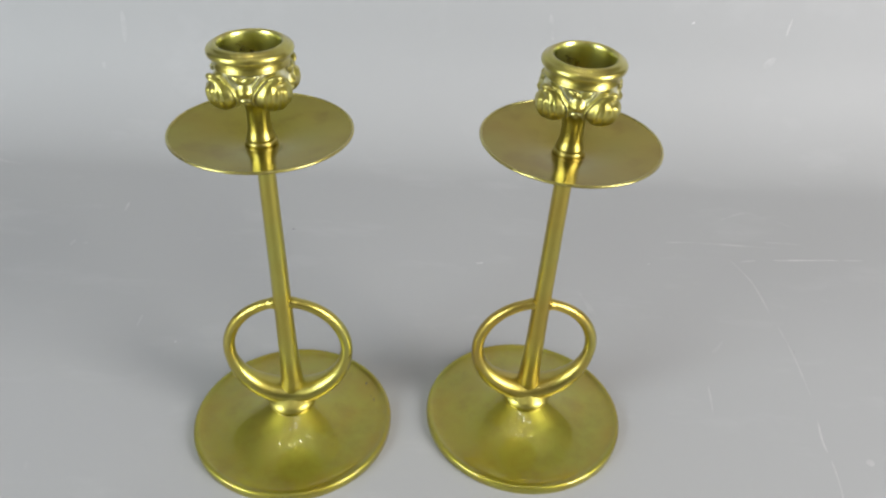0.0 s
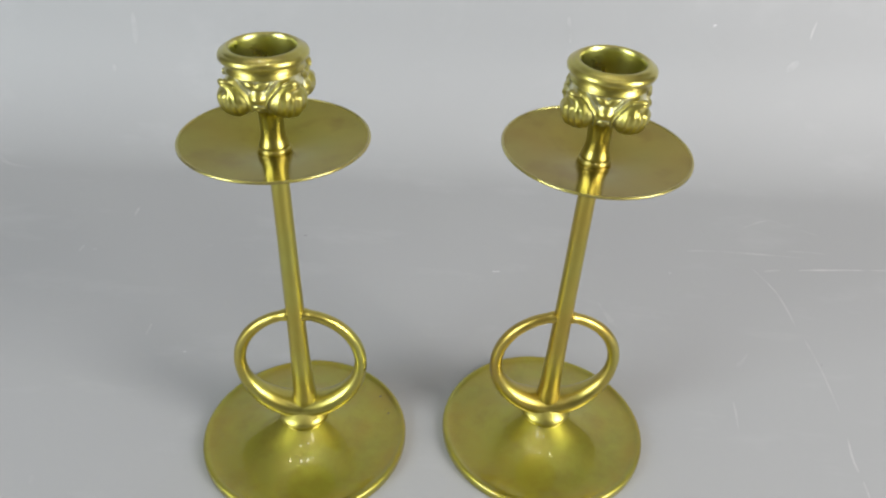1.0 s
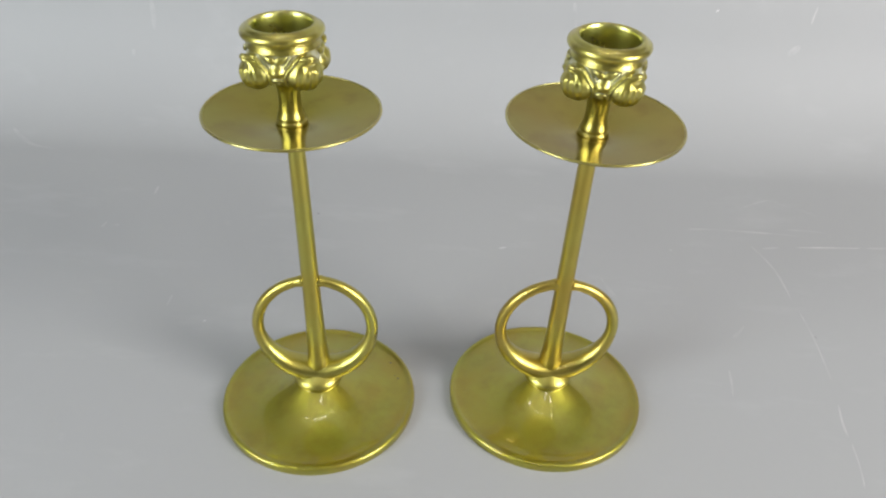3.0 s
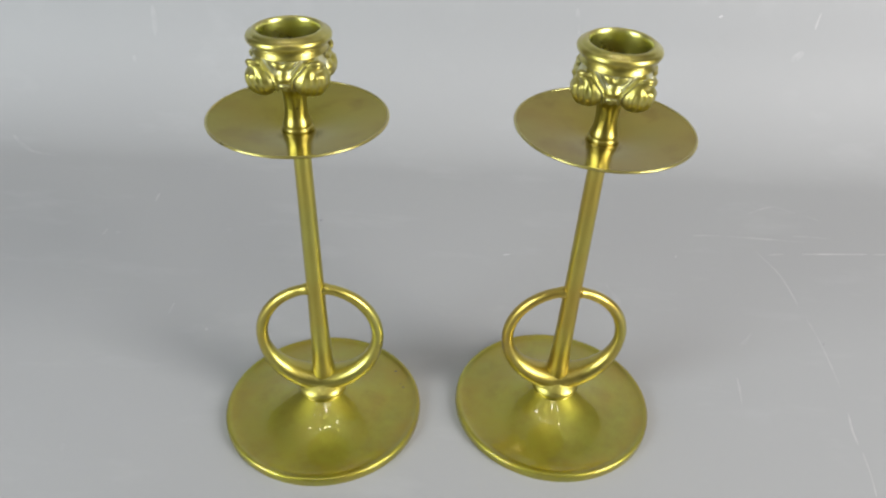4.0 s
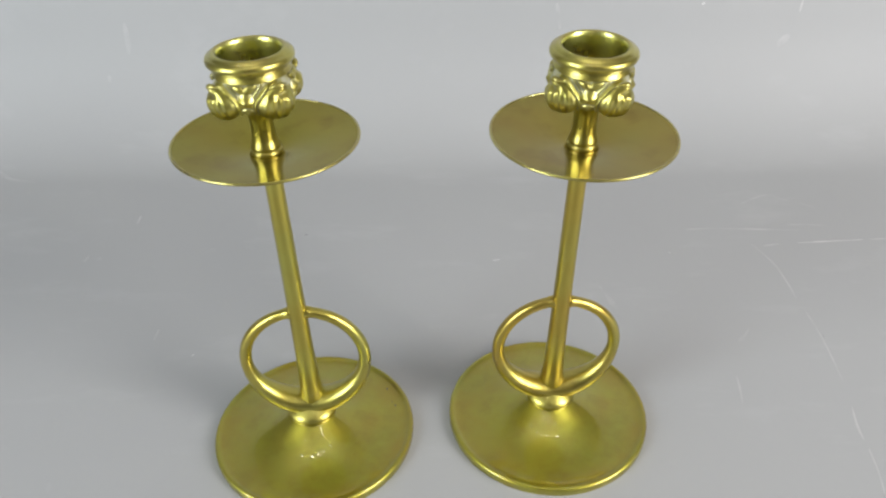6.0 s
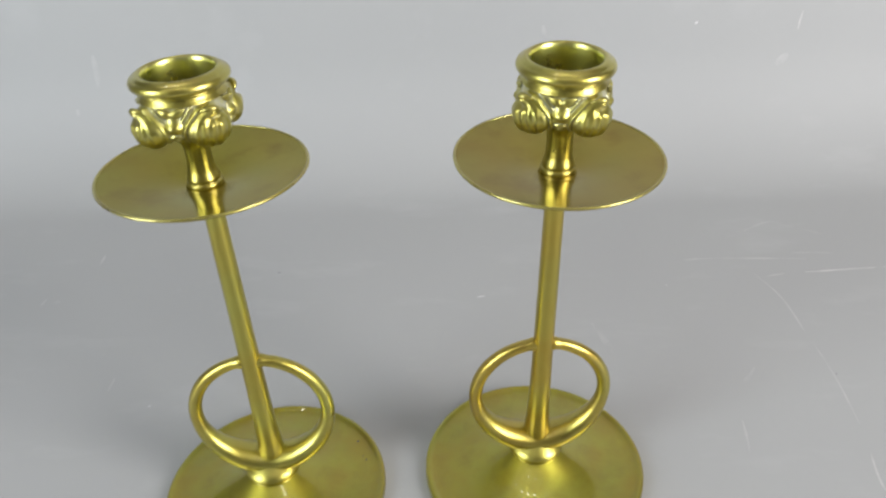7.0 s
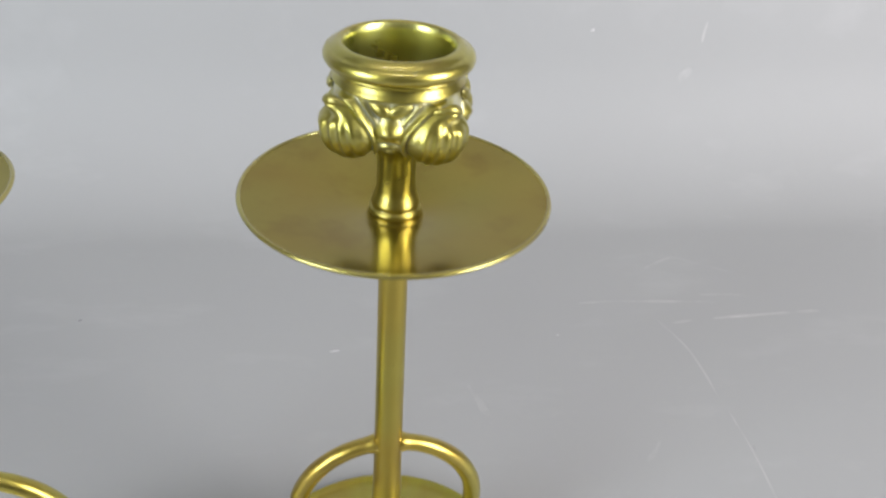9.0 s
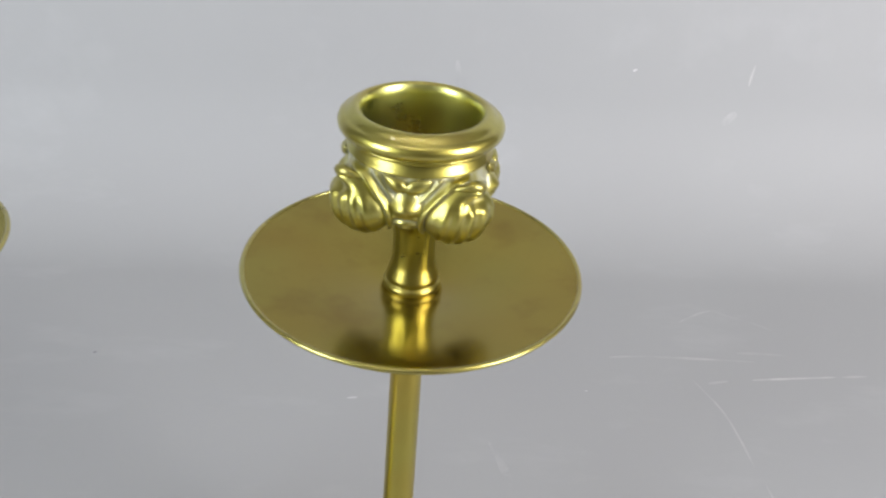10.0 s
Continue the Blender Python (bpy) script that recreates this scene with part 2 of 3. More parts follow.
def build_sheet():
    steps = [-0.22 + (BEND + 0.22) * i / 12 for i in range(13)] + [BEND + 0.24 * i / 36 for i in range(1, 37)] + [BEND + 0.24 + 0.1 * i for i in range(1, 15)]
    line = [sheet_curve(v)[:2] for v in steps]
    rows = []
    for y, z in line:
        rows.append([(-0.75 + 1.5 * i / 60, y + SKEW * (-0.75 + 1.5 * i / 60) * min(1.0, max(0.0, (y + 0.22) / 0.7)), z) for i in range(61)])
    bm = grid_mesh(rows, False)
    mesh = bpy.data.meshes.new("backdrop")
    bm.to_mesh(mesh)
    bm.free()
    mesh.materials.append(SHEET)
    ob = new("backdrop", mesh)
    thick = ob.modifiers.new("thickness", "SOLIDIFY")
    thick.thickness, thick.offset = 0.0004, 0.0
    return tagged(ob, "grey vinyl backdrop sheet curving up behind the candlesticks", "backdrop", kind="structure")


BACKDROP = build_sheet()
tagged(part("table_board", box(-0.85, 0.85, -0.3, 0.85, -0.04, -0.0015), TABLE_WOOD), "plain wooden table board under the backdrop sheet", "table", kind="structure")
tagged(part("floor", box(-1.9, 1.9, -1.7, 1.7, -0.82, -0.76), TABLE_WOOD), "plain floor of the room", "floor", kind="structure")
tagged(part("ceiling", box(-1.9, 1.9, -1.7, 1.7, 1.7, 1.76), CEILING_PAINT), "plain pale ceiling of the room", "ceiling", kind="structure")
for name, b in (("wall_north", (-1.9, 1.9, 1.5, 1.6, -0.76, 1.7)), ("wall_south", (-1.9, 1.9, -1.6, -1.5, -0.76, 1.7)),
                ("wall_east", (1.7, 1.8, -1.5, 1.5, -0.76, 1.7)), ("wall_west", (-1.8, -1.7, -1.5, 1.5, -0.76, 1.7))):
    tagged(part(name, box(*b), ROOM_PAINT), "plain painted wall of the room", "wall", kind="structure")

# ---- candlesticks ----


def foot_mesh():
    cone = curve([(0.0095, 0.0167), (0.0112, 0.0160), (0.0140, 0.0142), (0.0180, 0.0117), (0.0230, 0.0091), (0.0290, 0.0068),
                  (0.0350, 0.0052), (0.0420, 0.0040), (0.0465, 0.0036), (0.0490, 0.0039), (0.0506, 0.0046), (0.0516, 0.0048),
                  (0.0524, 0.0044), (0.0528, 0.0034), (0.0529, 0.0018), (0.0528, 0.0006), (0.0523, 0.0), (0.0490, 0.0)], 6)
    under = [(0.0478, 0.0012), (0.0300, 0.0026), (0.0120, 0.0095), (0.0095, 0.0160)]
    return lathe(cone + under, 160)


def collar_mesh():
    return lathe(curve([(0.0062, 0.0258), (0.0080, 0.0240), (0.0100, 0.0226), (0.0119, 0.0211), (0.0128, 0.0196), (0.0128, 0.0182),
                        (0.0121, 0.0167), (0.0112, 0.0157), (0.0105, 0.0151), (0.0090, 0.0149)], 6), 96)


def ring_mesh():
    path, radii = [], []
    n = 160
    for i in range(n):
        a = 2 * math.pi * i / n
        s, c = math.sin(a), math.cos(a)
        low = max(0.0, -c)
        path.append((0.0294 * s, 0.0, 0.0531 + 0.0298 * c))
        near = math.exp(-((abs(s) * 0.0297 - 0.0042) / 0.0016) ** 2) if c > 0.8 else 0.0
        radii.append(0.0024 + 0.0006 * abs(s) + 0.0032 * low ** 1.7 + 0.0006 * near)
    return tube(path, radii, 20, True, [1.06 + 0.40 * max(0.0, -math.cos(2 * math.pi * i / n)) ** 2 for i in range(n)])


def stem_mesh():
    return lathe(curve([(0.0010, 0.0205), (0.0064, 0.0215), (0.0062, 0.0270), (0.0060, 0.0305), (0.0055, 0.0345), (0.0050, 0.0440), (0.0047, 0.0600),
                        (0.0044, 0.0820), (0.0042, 0.1100), (0.0040, 0.1400), (0.0038, 0.1660), (0.0036, 0.1688), (0.0010, 0.1690)], 6), 48)


def pan_mesh():
    # a well round the flange that flattens out towards the edge
    def rise(r):
        return 0.0030 * (1 - math.exp(-max(0.0, r - 0.007) / 0.0135)) / 0.893 + 0.0031 * (r / 0.0372) ** 1.35

    top = [(0.002 + 0.0352 * k / 60, 0.1663 + rise(0.002 + 0.0352 * k / 60)) for k in range(61)]
    top += curve([(0.0378, 0.17255), (0.0383, 0.17260), (0.0386, 0.1724), (0.0387, 0.1721), (0.0384, 0.1717), (0.0378, 0.1716)], 4)
    under = curve([(0.0370, 0.1714), (0.0250, 0.1702), (0.0160, 0.1684), (0.0090, 0.1664), (0.0020, 0.1650)], 4)
    return lathe(top + under + [(0.0020, 0.1665)], 192)


def pan_rim_mesh():
    """The thin rolled edge of the drip pan."""
    return lathe([(0.0382 + 0.00056 * math.cos(2 * math.pi * k / 14), 0.1723 + 0.00056 * math.sin(2 * math.pi * k / 14)) for k in range(15)], 192)


def socket_mesh():
    """Stem with flutes, hollow body and neck, open bore."""
    line = curve([(0.0020, 0.1662), (0.0058, 0.1663), (0.0065, 0.1669), (0.0067, 0.1677), (0.0065, 0.1685), (0.0060, 0.1690), (0.0060, 0.1694), (0.0060, 0.1702),
                  (0.0055, 0.1717), (0.0050, 0.1735), (0.0047, 0.1765), (0.0047, 0.1795), (0.0050, 0.1825), (0.0066, 0.1852), (0.0100, 0.1868), (0.0132, 0.1890),
                  (0.0146, 0.1925), (0.0147, 0.1965), (0.0146, 0.2013), (0.0150, 0.2017), (0.0153, 0.2021), (0.0151, 0.2026), (0.0147, 0.2033), (0.0144, 0.2041), (0.0143, 0.2050)], 6)
    bore = curve([(0.0127, 0.21065), (0.0124, 0.2101), (0.0122, 0.2092), (0.0121, 0.2080), (0.0120, 0.2064), (0.0119, 0.2030), (0.0117, 0.1980),
                  (0.0114, 0.1910), (0.0100, 0.1893), (0.0060, 0.1888), (0.0005, 0.1887)], 6)

    def flutes(a, r, z):
        w = max(0.0, min(1.0, (z - 0.1715) / 0.004)) * max(0.0, min(1.0, (0.190 - z) / 0.003))
        k = abs(math.cos(2 * (a + math.pi / 4)))
        v = max(0.0, min(1.0, (z - 0.174) / 0.011))
        return r + w * (0.00022 * math.cos(8 * a) * (0.3 + v) - 0.0006 * v * math.exp(-((1 - k) / 0.03)))

    return lathe(line, 192, flutes), lathe(bore, 96)


def lip_mesh():
    bead = curve([(0.0138, 0.2044), (0.0147, 0.2045), (0.0153, 0.2048), (0.0156, 0.2053), (0.0154, 0.2057)], 5)
    roll = [(0.0151 + 0.0021 * math.cos(radians(a)), 0.2077 + 0.0021 * math.sin(radians(a))) for a in range(-66, 73, 6)]
    edge = curve([(0.0154, 0.2100), (0.0148, 0.2105), (0.0141, 0.2109), (0.0134, 0.2110), (0.0128, 0.2107), (0.0124, 0.2099)], 6)
    return lathe(bead + roll + edge, 160)


# profile of the leaf band, from under the neck round to the stem
BAND = curve([(0.0149, 0.2020), (0.0149, 0.1996), (0.0148, 0.1961), (0.0146, 0.1929), (0.0136, 0.1902), (0.0112, 0.1884), (0.0086, 0.1871), (0.0064, 0.1852)], 16)
BULB_GROOVES = ((0.80, 0.7, 0.09), (0.56, 1.0, 0.10), (0.30, 1.0, 0.11), (0.02, 0.9, 0.11), (-0.42, 0.8, 0.12), (-0.74, 0.6, 0.11))


def smooth(x, a, b):
    t = max(0.0, min(1.0, (x - a) / (b - a)))
    return t * t * (3 - 2 * t)


def leaf_height(side, turn, s):
    """How far the casting stands out of the band at turn degrees and the length s down it; side points to the boss that the leaf arches towards."""
    wide = 30.5 * (1 - 0.25 * smooth(0.0095 - s, 0.0, 0.0085))
    u = side * turn / wide
    down = (s - 0.0104) / (0.0092 if s < 0.0104 else 0.0062)
    far = math.hypot(u, down)
    bulb = 0.0060 * max(0.0, 1 - far ** 2.3) ** 0.58
    bend = u + 0.16 * max(0.0, -down) * (0.4 + 0.6 * abs(u))
    rib = sum(d * math.exp(-((bend - c) / w) ** 2) for c, d, w in BULB_GROOVES)
    h = bulb * (1 - 0.16 * rib * smooth(down, -0.75, -0.2))
    # the leaf's edge arches over the bulb, with a finer fold outside it
    low = 1 - smooth(s, 0.0130, 0.0165)
    h += 0.0021 * math.exp(-((far - 1.10) / 0.10) ** 2) * smooth(u, -0.35, 0.15) * low
    h += 0.0009 * math.exp(-((far - 1.40) / 0.09) ** 2) * smooth(u, 0.05, 0.5) * low
    h += 0.0009 * math.exp(-((far - 1.12) / 0.09) ** 2) * smooth(-u, 0.45, 0.8) * low * smooth(s, 0.002, 0.005)
    # the curled tip and the hollow under it
    h += 0.0019 * math.exp(-((u + 0.12) / 0.42) ** 2 - ((s - 0.0022) / 0.0013) ** 2)
    h -= 0.0017 * math.exp(-((u + 0.12) / 0.38) ** 2 - ((s - 0.0050) / 0.0013) ** 2)
    return max(h, -0.0004) * smooth(s, 0.0, 0.0008)


def lobe_mesh(side):
    """A quarter of the leaf band, facing +x: a ribbed bulb under an arching leaf."""
    length = [0.0]
    for p, q in zip(BAND, BAND[1:]):
        length.append(length[-1] + math.hypot(q[0] - p[0], q[1] - p[1]))
    rows = []
    for k, (r, z) in enumerate(BAND):
        p, q = BAND[max(0, k - 1)], BAND[min(len(BAND) - 1, k + 1)]
        size = math.hypot(q[0] - p[0], q[1] - p[1])
        out, up = -(q[1] - p[1]) / size, (q[0] - p[0]) / size
        row = []
        for i in range(145):
            turn = -45 + 90 * i / 144
            h = leaf_height(side, turn, length[k])
            a = radians(turn)
            row.append(((r + out * h) * math.cos(a), (r + out * h) * math.sin(a), z + up * h))
        rows.append(row)
    return grid_mesh(rows, False)


def leaf_tip_mesh(side):
    """The curled tip that hooks over the top of a bulb, away from side."""
    path, radii = [], []
    for i in range(29):
        u = i / 28
        a = side * radians(11 - 22 * u)
        r = 0.0164 + 0.0014 * math.sin(math.pi * u) ** 0.8 + 0.0012 * u
        path.append((r * math.cos(a), r * math.sin(a), 0.1993 + 0.0014 * math.sin(math.pi * min(1.0, 0.1 + 0.7 * u)) - 0.0016 * u ** 3))
        radii.append(0.00030 + 0.00095 * math.sin(math.pi * (0.06 + 0.86 * u ** 1.5)) ** 0.9)
    return tube(path, radii, 14)


def boss_mesh():
    """The rounded, ringed boss between two lobes, facing +x."""
    rows = []
    for k in range(41):
        v = -1 + 2 * k / 40
        row = []
        for i in range(25):
            u = -1 + 2 * i / 24
            wide = max(0.0, 1 - abs(v) ** 2.2) ** 0.5
            bulge = math.sqrt(max(0.0, 1 - u * u)) * wide
            knob = math.exp(-((v - 0.28) / 0.34) ** 2 - (u / 0.75) ** 2)
            rings = 0.00042 * math.cos((v + 0.25 * u * u) * 17) * max(0.0, min(1.0, (0.05 - v) / 0.15))
            a = radians(14) * u * wide
            r = 0.0149 + 0.0010 * bulge + 0.0015 * knob + rings * bulge - 0.0040 * max(0.0, -v - 0.25) ** 1.3
            row.append((r * math.cos(a), r * math.sin(a), 0.1931 + 0.0056 * v))
        rows.append(row)
    return grid_mesh(rows, False)


def bow_leaf_mesh(side):
    """One of the two small plump leaves above a boss."""
    rows = []
    long, wide = (0.0030, 0.0015) if side > 0 else (0.0027, 0.0014)
    lean = radians(26 if side > 0 else -30)
    middle = radians(8.5) * side
    for k in range(17):
        v = -1 + 2 * k / 16
        row = []
        for i in range(16):
            b = 2 * math.pi * i / 16
            w = max(0.0, 1 - v * v) ** 0.6 * (1 - 0.4 * v * side)
            along, across, out = long * v, wide * w * math.cos(b), 0.0010 * w * math.sin(b)
            dx = along * math.cos(lean) - across * math.sin(lean)
            dz = along * math.sin(lean) + across * math.cos(lean)
            a, r = middle + dx / 0.0152, 0.0155 + out
            row.append((r * math.cos(a), r * math.sin(a), 0.2002 + dz))
        rows.append(row)
    return grid_mesh(rows, True)


def mesh_of(name, bm, material):
    mesh = bpy.data.meshes.new(name)
    bm.to_mesh(mesh)
    bm.free()
    mesh.materials.append(material)
    return mesh


def shorten(mesh):
    """The head of the casting is a little shorter than its drawn profile; the neck makes up for it."""
    for v in mesh.vertices:
        z = v.co.z
        if z > 0.1852:
            v.co.z = 0.2110 - (0.2110 - z) * 0.94
        elif z > 0.1740:
            v.co.z = z + 0.00155 * (z - 0.1740) / 0.0112
    return mesh


SOCKET_BODY, SOCKET_BORE = socket_mesh()
MESHES = {
    "foot": mesh_of("foot", foot_mesh(), BRASS_FOOT),
    "collar": mesh_of("collar", collar_mesh(), BRASS),
    "ring": mesh_of("ring", ring_mesh(), BRASS),
    "stem": mesh_of("stem", stem_mesh(), BRASS_STEM),
    "drip_pan": mesh_of("drip_pan", pan_mesh(), BRASS_PAN),
    "pan_rim": mesh_of("pan_rim", pan_rim_mesh(), BRASS_EDGE),
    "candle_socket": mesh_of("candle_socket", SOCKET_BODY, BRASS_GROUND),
    "bore": mesh_of("bore", SOCKET_BORE, BRASS_BORE),
    "lip": mesh_of("lip", lip_mesh(), BRASS_LIP),
    "boss": mesh_of("boss", boss_mesh(), BRASS_RELIEF),
}
WARM_PAN = brass("pink_browned_pan_brass", 0.175, 0.10, 0.10, browning=0.5, lacquer=1.5, light=(0.40, 0.315, 0.068), deep=(0.345, 0.25, 0.054))
WARM = {"drip_pan": mesh_of("drip_pan", pan_mesh(), WARM_PAN), "ring": mesh_of("ring", ring_mesh(), BRASS_WARM), "stem": mesh_of("stem", stem_mesh(), WARM_STEM)}
LOBES = {s: mesh_of("lobe", lobe_mesh(s), BRASS_RELIEF) for s in (-1, 1)}
TIPS = {s: mesh_of("leaf_tip", leaf_tip_mesh(s), BRASS_RELIEF) for s in (-1, 1)}
BOWS = [mesh_of("bow_leaf", bow_leaf_mesh(s), BRASS_RELIEF) for s in (-1, 1)]
for cast in (*(MESHES[k] for k in ("candle_socket", "bore", "lip", "boss")), *LOBES.values(), *TIPS.values(), *BOWS):
    shorten(cast)


RISE = 0.0023  # socket and pan sit this much higher than they are drawn


def candlestick(x, y, foot_x, foot_y, lean_x, lean_y, tilt_x, tilt_y, ring_turn, socket_turn, foot_size, pan_size, socket_x, label, own={}):
    """One candlestick; lean and tilt of stem and pan in degrees."""
    thing = new("candlestick")
    thing.location = (x, y, 0.0)
    tagged(thing, label, "candlestick", "pair of brass candlesticks")
    lean = pose(0, 0, 0, -lean_y, lean_x, 0)

    def add(name, parent, m, mesh=None, label=""):
        ob = part(name, mesh or own.get(name, MESHES[name]), None, parent, label)
        ob.matrix_basis = m
        return ob

    add("foot", thing, pose(foot_x, foot_y, 0) @ Matrix.Diagonal((foot_size, foot_size, 1, 1)), label="wide dished brass foot with a rolled edge")
    add("collar", thing, pose(foot_x * 0.6, foot_y * 0.6, 0) @ lean, label="swelling brass collar")
    add("ring", thing, lean @ pose(0, 0, 0, 0, 0, ring_turn), label="open brass ring handle through the stem")
    add("stem", thing, lean)
    at = lean @ Vector((0, 0, 0.167 + RISE + 0.0006))
    pan = add("drip_pan", thing, Matrix.Translation(at) @ pose(0, 0, 0, tilt_y, -tilt_x, 0) @ Matrix.Diagonal((pan_size, pan_size, 1, 1)) @ Matrix.Translation((0, 0, -0.167)), label="thin shallow round brass drip pan")
    add("pan_rim", pan, Matrix())
    socket = add("candle_socket", thing, lean @ pose(socket_x, 0, RISE, 0, 0, socket_turn), label="cast brass candle socket with leaf lobes")
    add("lip", socket, Matrix())
    add("bore", socket, Matrix())
    for k in range(4):
        turn = pose(0, 0, 0, 0, 0, 45 + 90 * k)
        side = -1 if k % 2 else 1
        add("lobe", socket, turn, LOBES[side])
        add("leaf_tip", socket, turn, TIPS[side])
        between = pose(0, 0, 0, 0, 0, 90 * k)
        add("boss", socket, between)
        for mesh in BOWS:
            add("bow_leaf", socket, between, mesh)
    return thing


def tarnish_spot(parent, x, y, z, size):
    """A small ragged dark spot on the brass."""
    bm = bmesh.new()
    ring = []
    for i in range(14):
        a = 2 * math.pi * i / 14
        r = size * (0.8 + 0.5 * noise.noise((math.cos(a) * 2 + x * 900, math.sin(a) * 2, y * 900)))
        ring.append(bm.verts.new((x + r * math.cos(a), y + r * math.sin(a), z)))
    bm.faces.new(ring)
    part("tarnish_spot", bm, TARNISHED, parent)


STICK_A = candlestick(-0.0786, 0.2850, -0.0014, -0.0004, -1.15, 0.86, 0.27, -1.33, 5.0, 0.5, 0.993, 0.993, -0.0005, "polished brass candlestick with ring stem, darker spots on its foot")
STICK_B = candlestick(0.0449, 0.2993, -0.0003, -0.0002, 0.86, -1.57, -0.94, 0.30, 5.3, -8.5, 1.007, 1.0, 0.0, "polished brass candlestick with ring stem and slightly browned pan", WARM)
FOOT_A = [o for o in STICK_A.children if o.name.startswith("foot")][0]
FOOT_B = [o for o in STICK_B.children if o.name.startswith("foot")][0]
PAN_B = [o for o in STICK_B.children if o.name.startswith("drip_pan")][0]
tarnish_spot(FOOT_A, 0.0363, 0.0279, 0.00372, 0.0009)
tarnish_spot(FOOT_A, 0.0420, 0.0158, 0.00375, 0.0008)
tarnish_spot(FOOT_A, 0.0400, 0.0180, 0.00380, 0.0004)
tarnish_spot(FOOT_B, -0.0330, 0.0250, 0.00400, 0.0008)
tarnish_spot(PAN_B, 0.0300, 0.0080, 0.1709, 0.0006)
tarnish_spot(PAN_B, 0.0335, 0.0035, 0.1717, 0.0005)

# ---- marks on the sheet ----


def sheet_point(x, v, above=0.0002):
    """The place on the sheet at x and at the length v along its profile (v is y on the flat part), a hair above it."""
    y, z, ny, nz = sheet_curve(v)
    y += SKEW * x * min(1.0, max(0.0, (y + 0.22) / 0.7))
    return (x, y + ny * above, z + nz * above)


def mark(name, points, width, material):
    """A thin streak through (x, v) points on the sheet, tapering at both ends."""
    line = curve([(*p, 0.0) for p in points], 10)
    above = 0.00023 + 0.000006 * sum(o.parent == BACKDROP for o in bpy.data.objects)
    rows = []
    for i, p in enumerate(line):
        a, b = line[max(0, i - 1)], line[min(len(line) - 1, i + 1)]
        dx, dv = b[0] - a[0], b[1] - a[1]
        size = math.hypot(dx, dv) or 1.0
        w = 0.7 * width * (math.sin(math.pi * (i + 0.5) / len(line)) ** 0.5) * (0.75 + 0.5 * noise.noise((p[0] * 90, p[1] * 90, 3.0)))
        rows.append([sheet_point(p[0] - dv / size * w, p[1] + dx / size * w, above), sheet_point(p[0] + dv / size * w, p[1] - dx / size * w, above)])
    ob = part(name, grid_mesh(rows, False), material, BACKDROP)
    return ob


mark("scratch", [(0.2090, 0.5060), (0.2231, 0.5146), (0.2320, 0.5178)], 0.0011, SCRATCH)
mark("scratch", [(0.2320, 0.5178), (0.2434, 0.5108), (0.2549, 0.5048), (0.2635, 0.4986)], 0.0016, SCUFF)
mark("scratch", [(0.1592, 0.4722), (0.1797, 0.4732), (0.2096, 0.4718), (0.2418, 0.4698)], 0.0012, SCRATCH)
mark("scratch", [(0.2339, 0.4772), (0.2491, 0.4768), (0.2626, 0.4756)], 0.0018, SCUFF)
mark("scratch", [(0.2093, 0.4514), (0.2150, 0.4526), (0.2210, 0.4536)], 0.0012, SCRATCH)
mark("scratch", [(0.2348, 0.4546), (0.2600, 0.4564), (0.2827, 0.4578)], 0.0012, BRIGHT_SCRATCH)
mark("scratch", [(0.2866, 0.4580), (0.3016, 0.4588)], 0.0011, SCRATCH)
mark("scratch", [(0.2015, 0.4542), (0.2100, 0.4312), (0.2126, 0.4112), (0.2133, 0.3936)], 0.0010, SCRATCH)
mark("scratch", [(0.2148, 0.3836), (0.2161, 0.3630), (0.2162, 0.3464), (0.2153, 0.3220)], 0.0010, SCRATCH)
mark("scratch", [(0.2128, 0.3030), (0.2104, 0.2892), (0.2101, 0.2798)], 0.0011, SCRATCH)
mark("scratch", [(0.2103, 0.2742), (0.2092, 0.2600), (0.2068, 0.2462)], 0.0010, SCRATCH)
mark("scratch", [(0.1560, 0.3258), (0.1551, 0.3150), (0.1530, 0.3006)], 0.0010, SCRATCH)
mark("scuff", [(0.1653, 0.3538), (0.1700, 0.3594), (0.1744, 0.3656)], 0.0035, SCUFF)
mark("scuff", [(0.0880, 0.4080), (0.0927, 0.3950), (0.0947, 0.3882), (0.0985, 0.3784)], 0.0035, SCUFF)
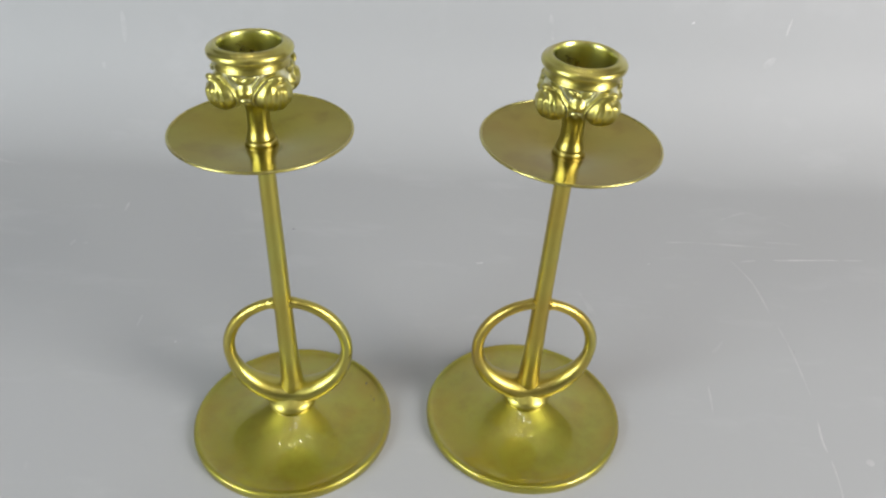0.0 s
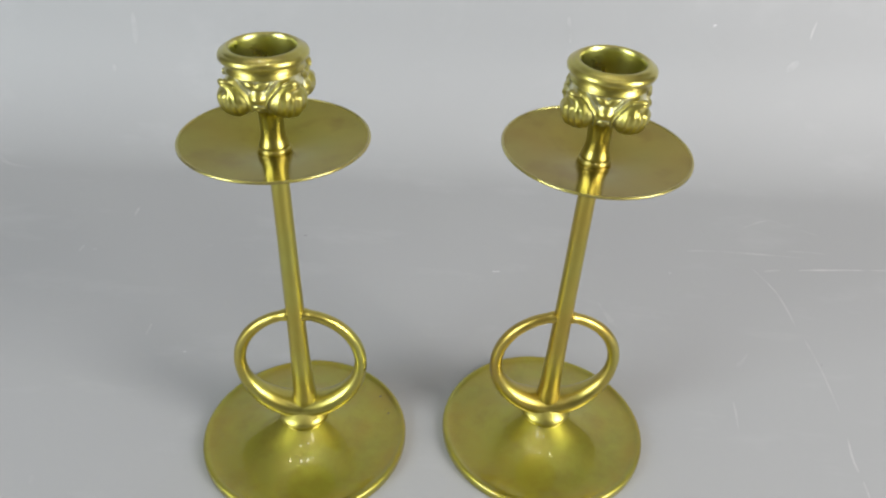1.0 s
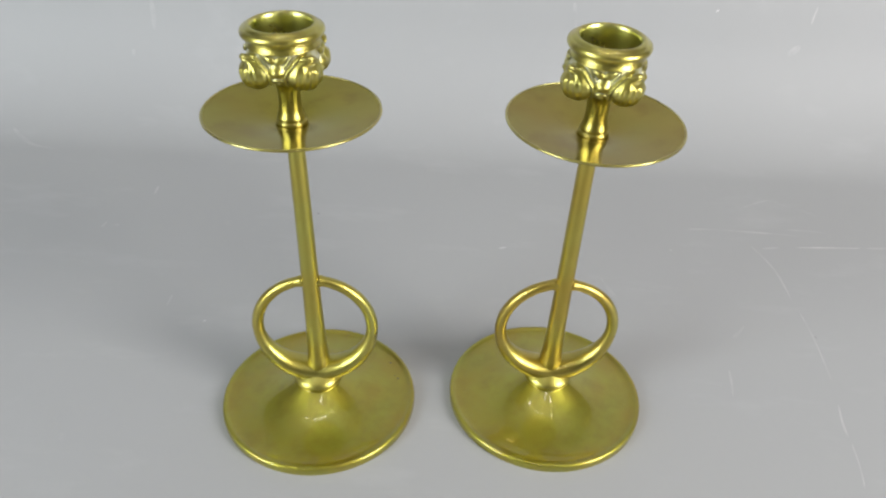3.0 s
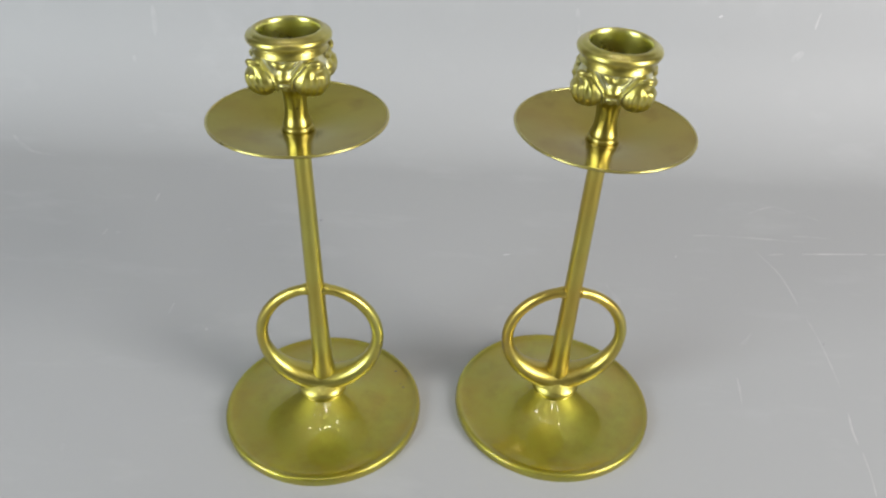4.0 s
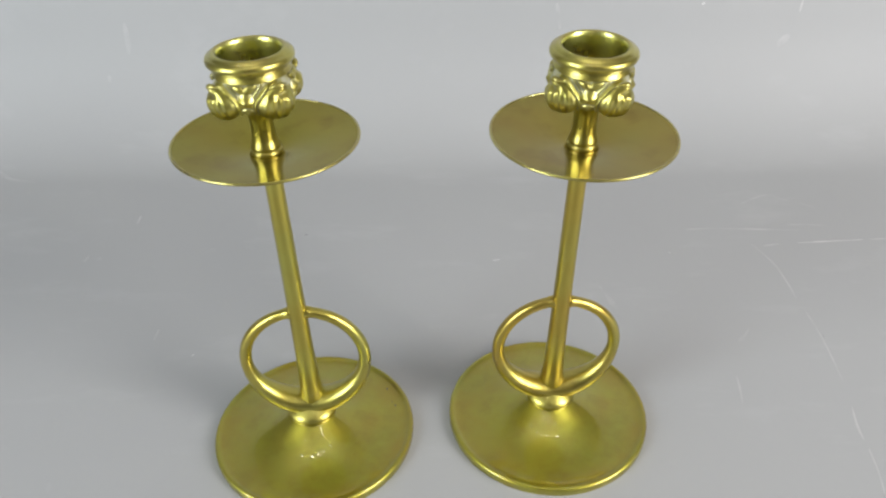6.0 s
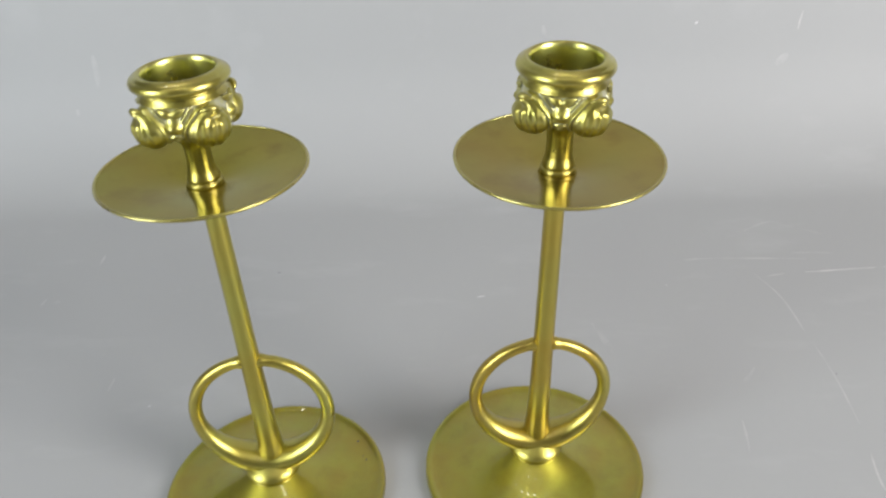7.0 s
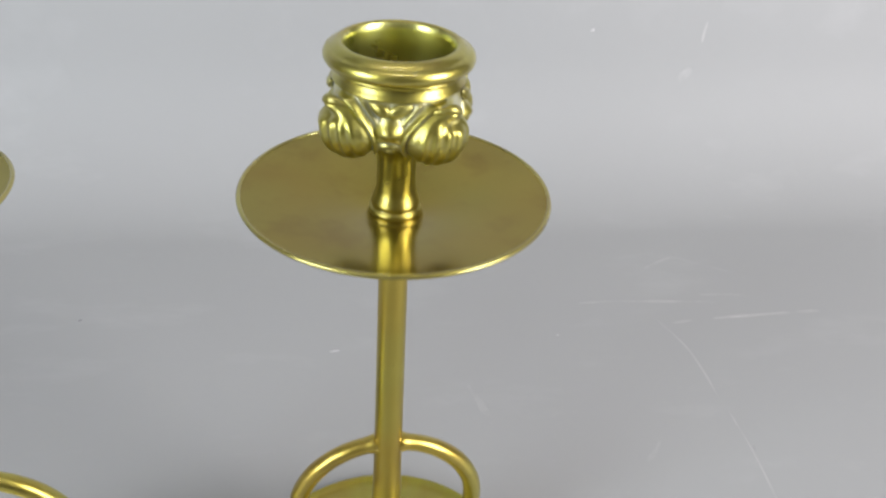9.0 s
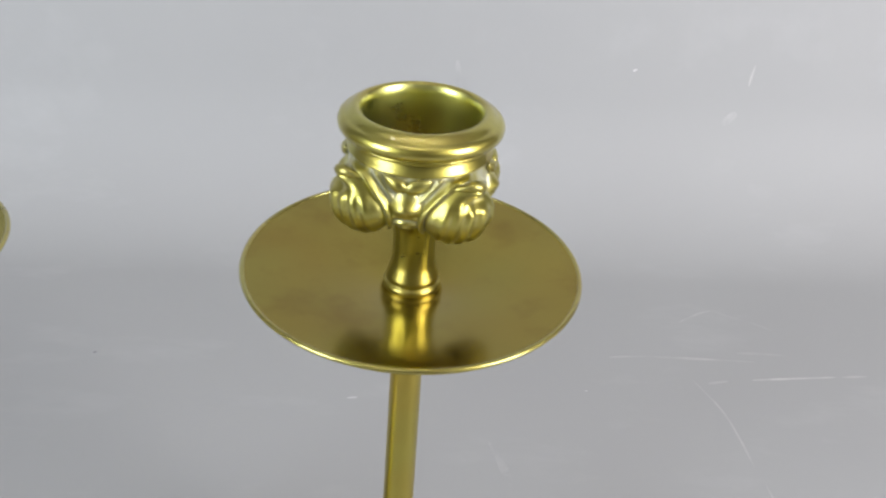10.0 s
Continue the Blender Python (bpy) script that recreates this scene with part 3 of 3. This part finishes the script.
mark("scuff", [(0.2300, 0.2724), (0.2325, 0.2760)], 0.0030, SCRATCH)
mark("dust_speck", [(0.1408, 0.4446), (0.1420, 0.4442)], 0.0008, DUST)
mark("scuff", [(-0.2464, 0.4842), (-0.2466, 0.4908), (-0.2472, 0.4974)], 0.0018, BRIGHT_SCRATCH)
mark("scuff", [(-0.2671, 0.4390), (-0.2668, 0.4426), (-0.2664, 0.4468)], 0.0016, SCRATCH)
mark("scuff", [(-0.2603, 0.4422), (-0.2560, 0.4432)], 0.0035, SCUFF)
mark("scuff", [(-0.1913, 0.3578), (-0.1915, 0.3680)], 0.0016, SCUFF)
mark("dust_speck", [(-0.1643, 0.3444), (-0.1629, 0.3454)], 0.0009, DUST)
mark("scuff", [(-0.1843, 0.4504), (-0.1783, 0.4534)], 0.0030, SCUFF)
mark("scuff", [(-0.2110, 0.2524), (-0.2060, 0.2466)], 0.0040, SCUFF)
mark("scuff", [(0.2622, 0.6752), (0.2715, 0.6834)], 0.0060, SCUFF)
mark("scratch", [(0.0180, 0.4370), (0.0230, 0.4378)], 0.0009, DUST)
mark("grit", [(-0.1180, 0.4696), (-0.1162, 0.4706)], 0.0011, GRIT)
mark("grit", [(0.2172, 0.3584), (0.2182, 0.3592)], 0.0008, GRIT)
mark("dust_speck", [(0.1935, 0.7094), (0.1961, 0.7108)], 0.0022, DUST)
mark("scuff", [(0.2766, 0.7024), (0.2773, 0.7096), (0.2786, 0.7170)], 0.0016, SCRATCH)
mark("scuff", [(-0.0564, 0.6680), (-0.0515, 0.6700)], 0.0035, SCUFF)
mark("scuff", [(-0.2916, 0.6994), (-0.2911, 0.6876), (-0.2913, 0.6734)], 0.004, SCUFF)
mark("scuff", [(-0.3102, 0.6560), (-0.3091, 0.6504)], 0.003, SCUFF)
mark("scuff", [(-0.3977, 0.5730), (-0.3748, 0.5540), (-0.3506, 0.5478)], 0.003, SCUFF)
mark("scuff", [(0.0727, 0.7118), (0.0765, 0.6908)], 0.003, SCUFF)
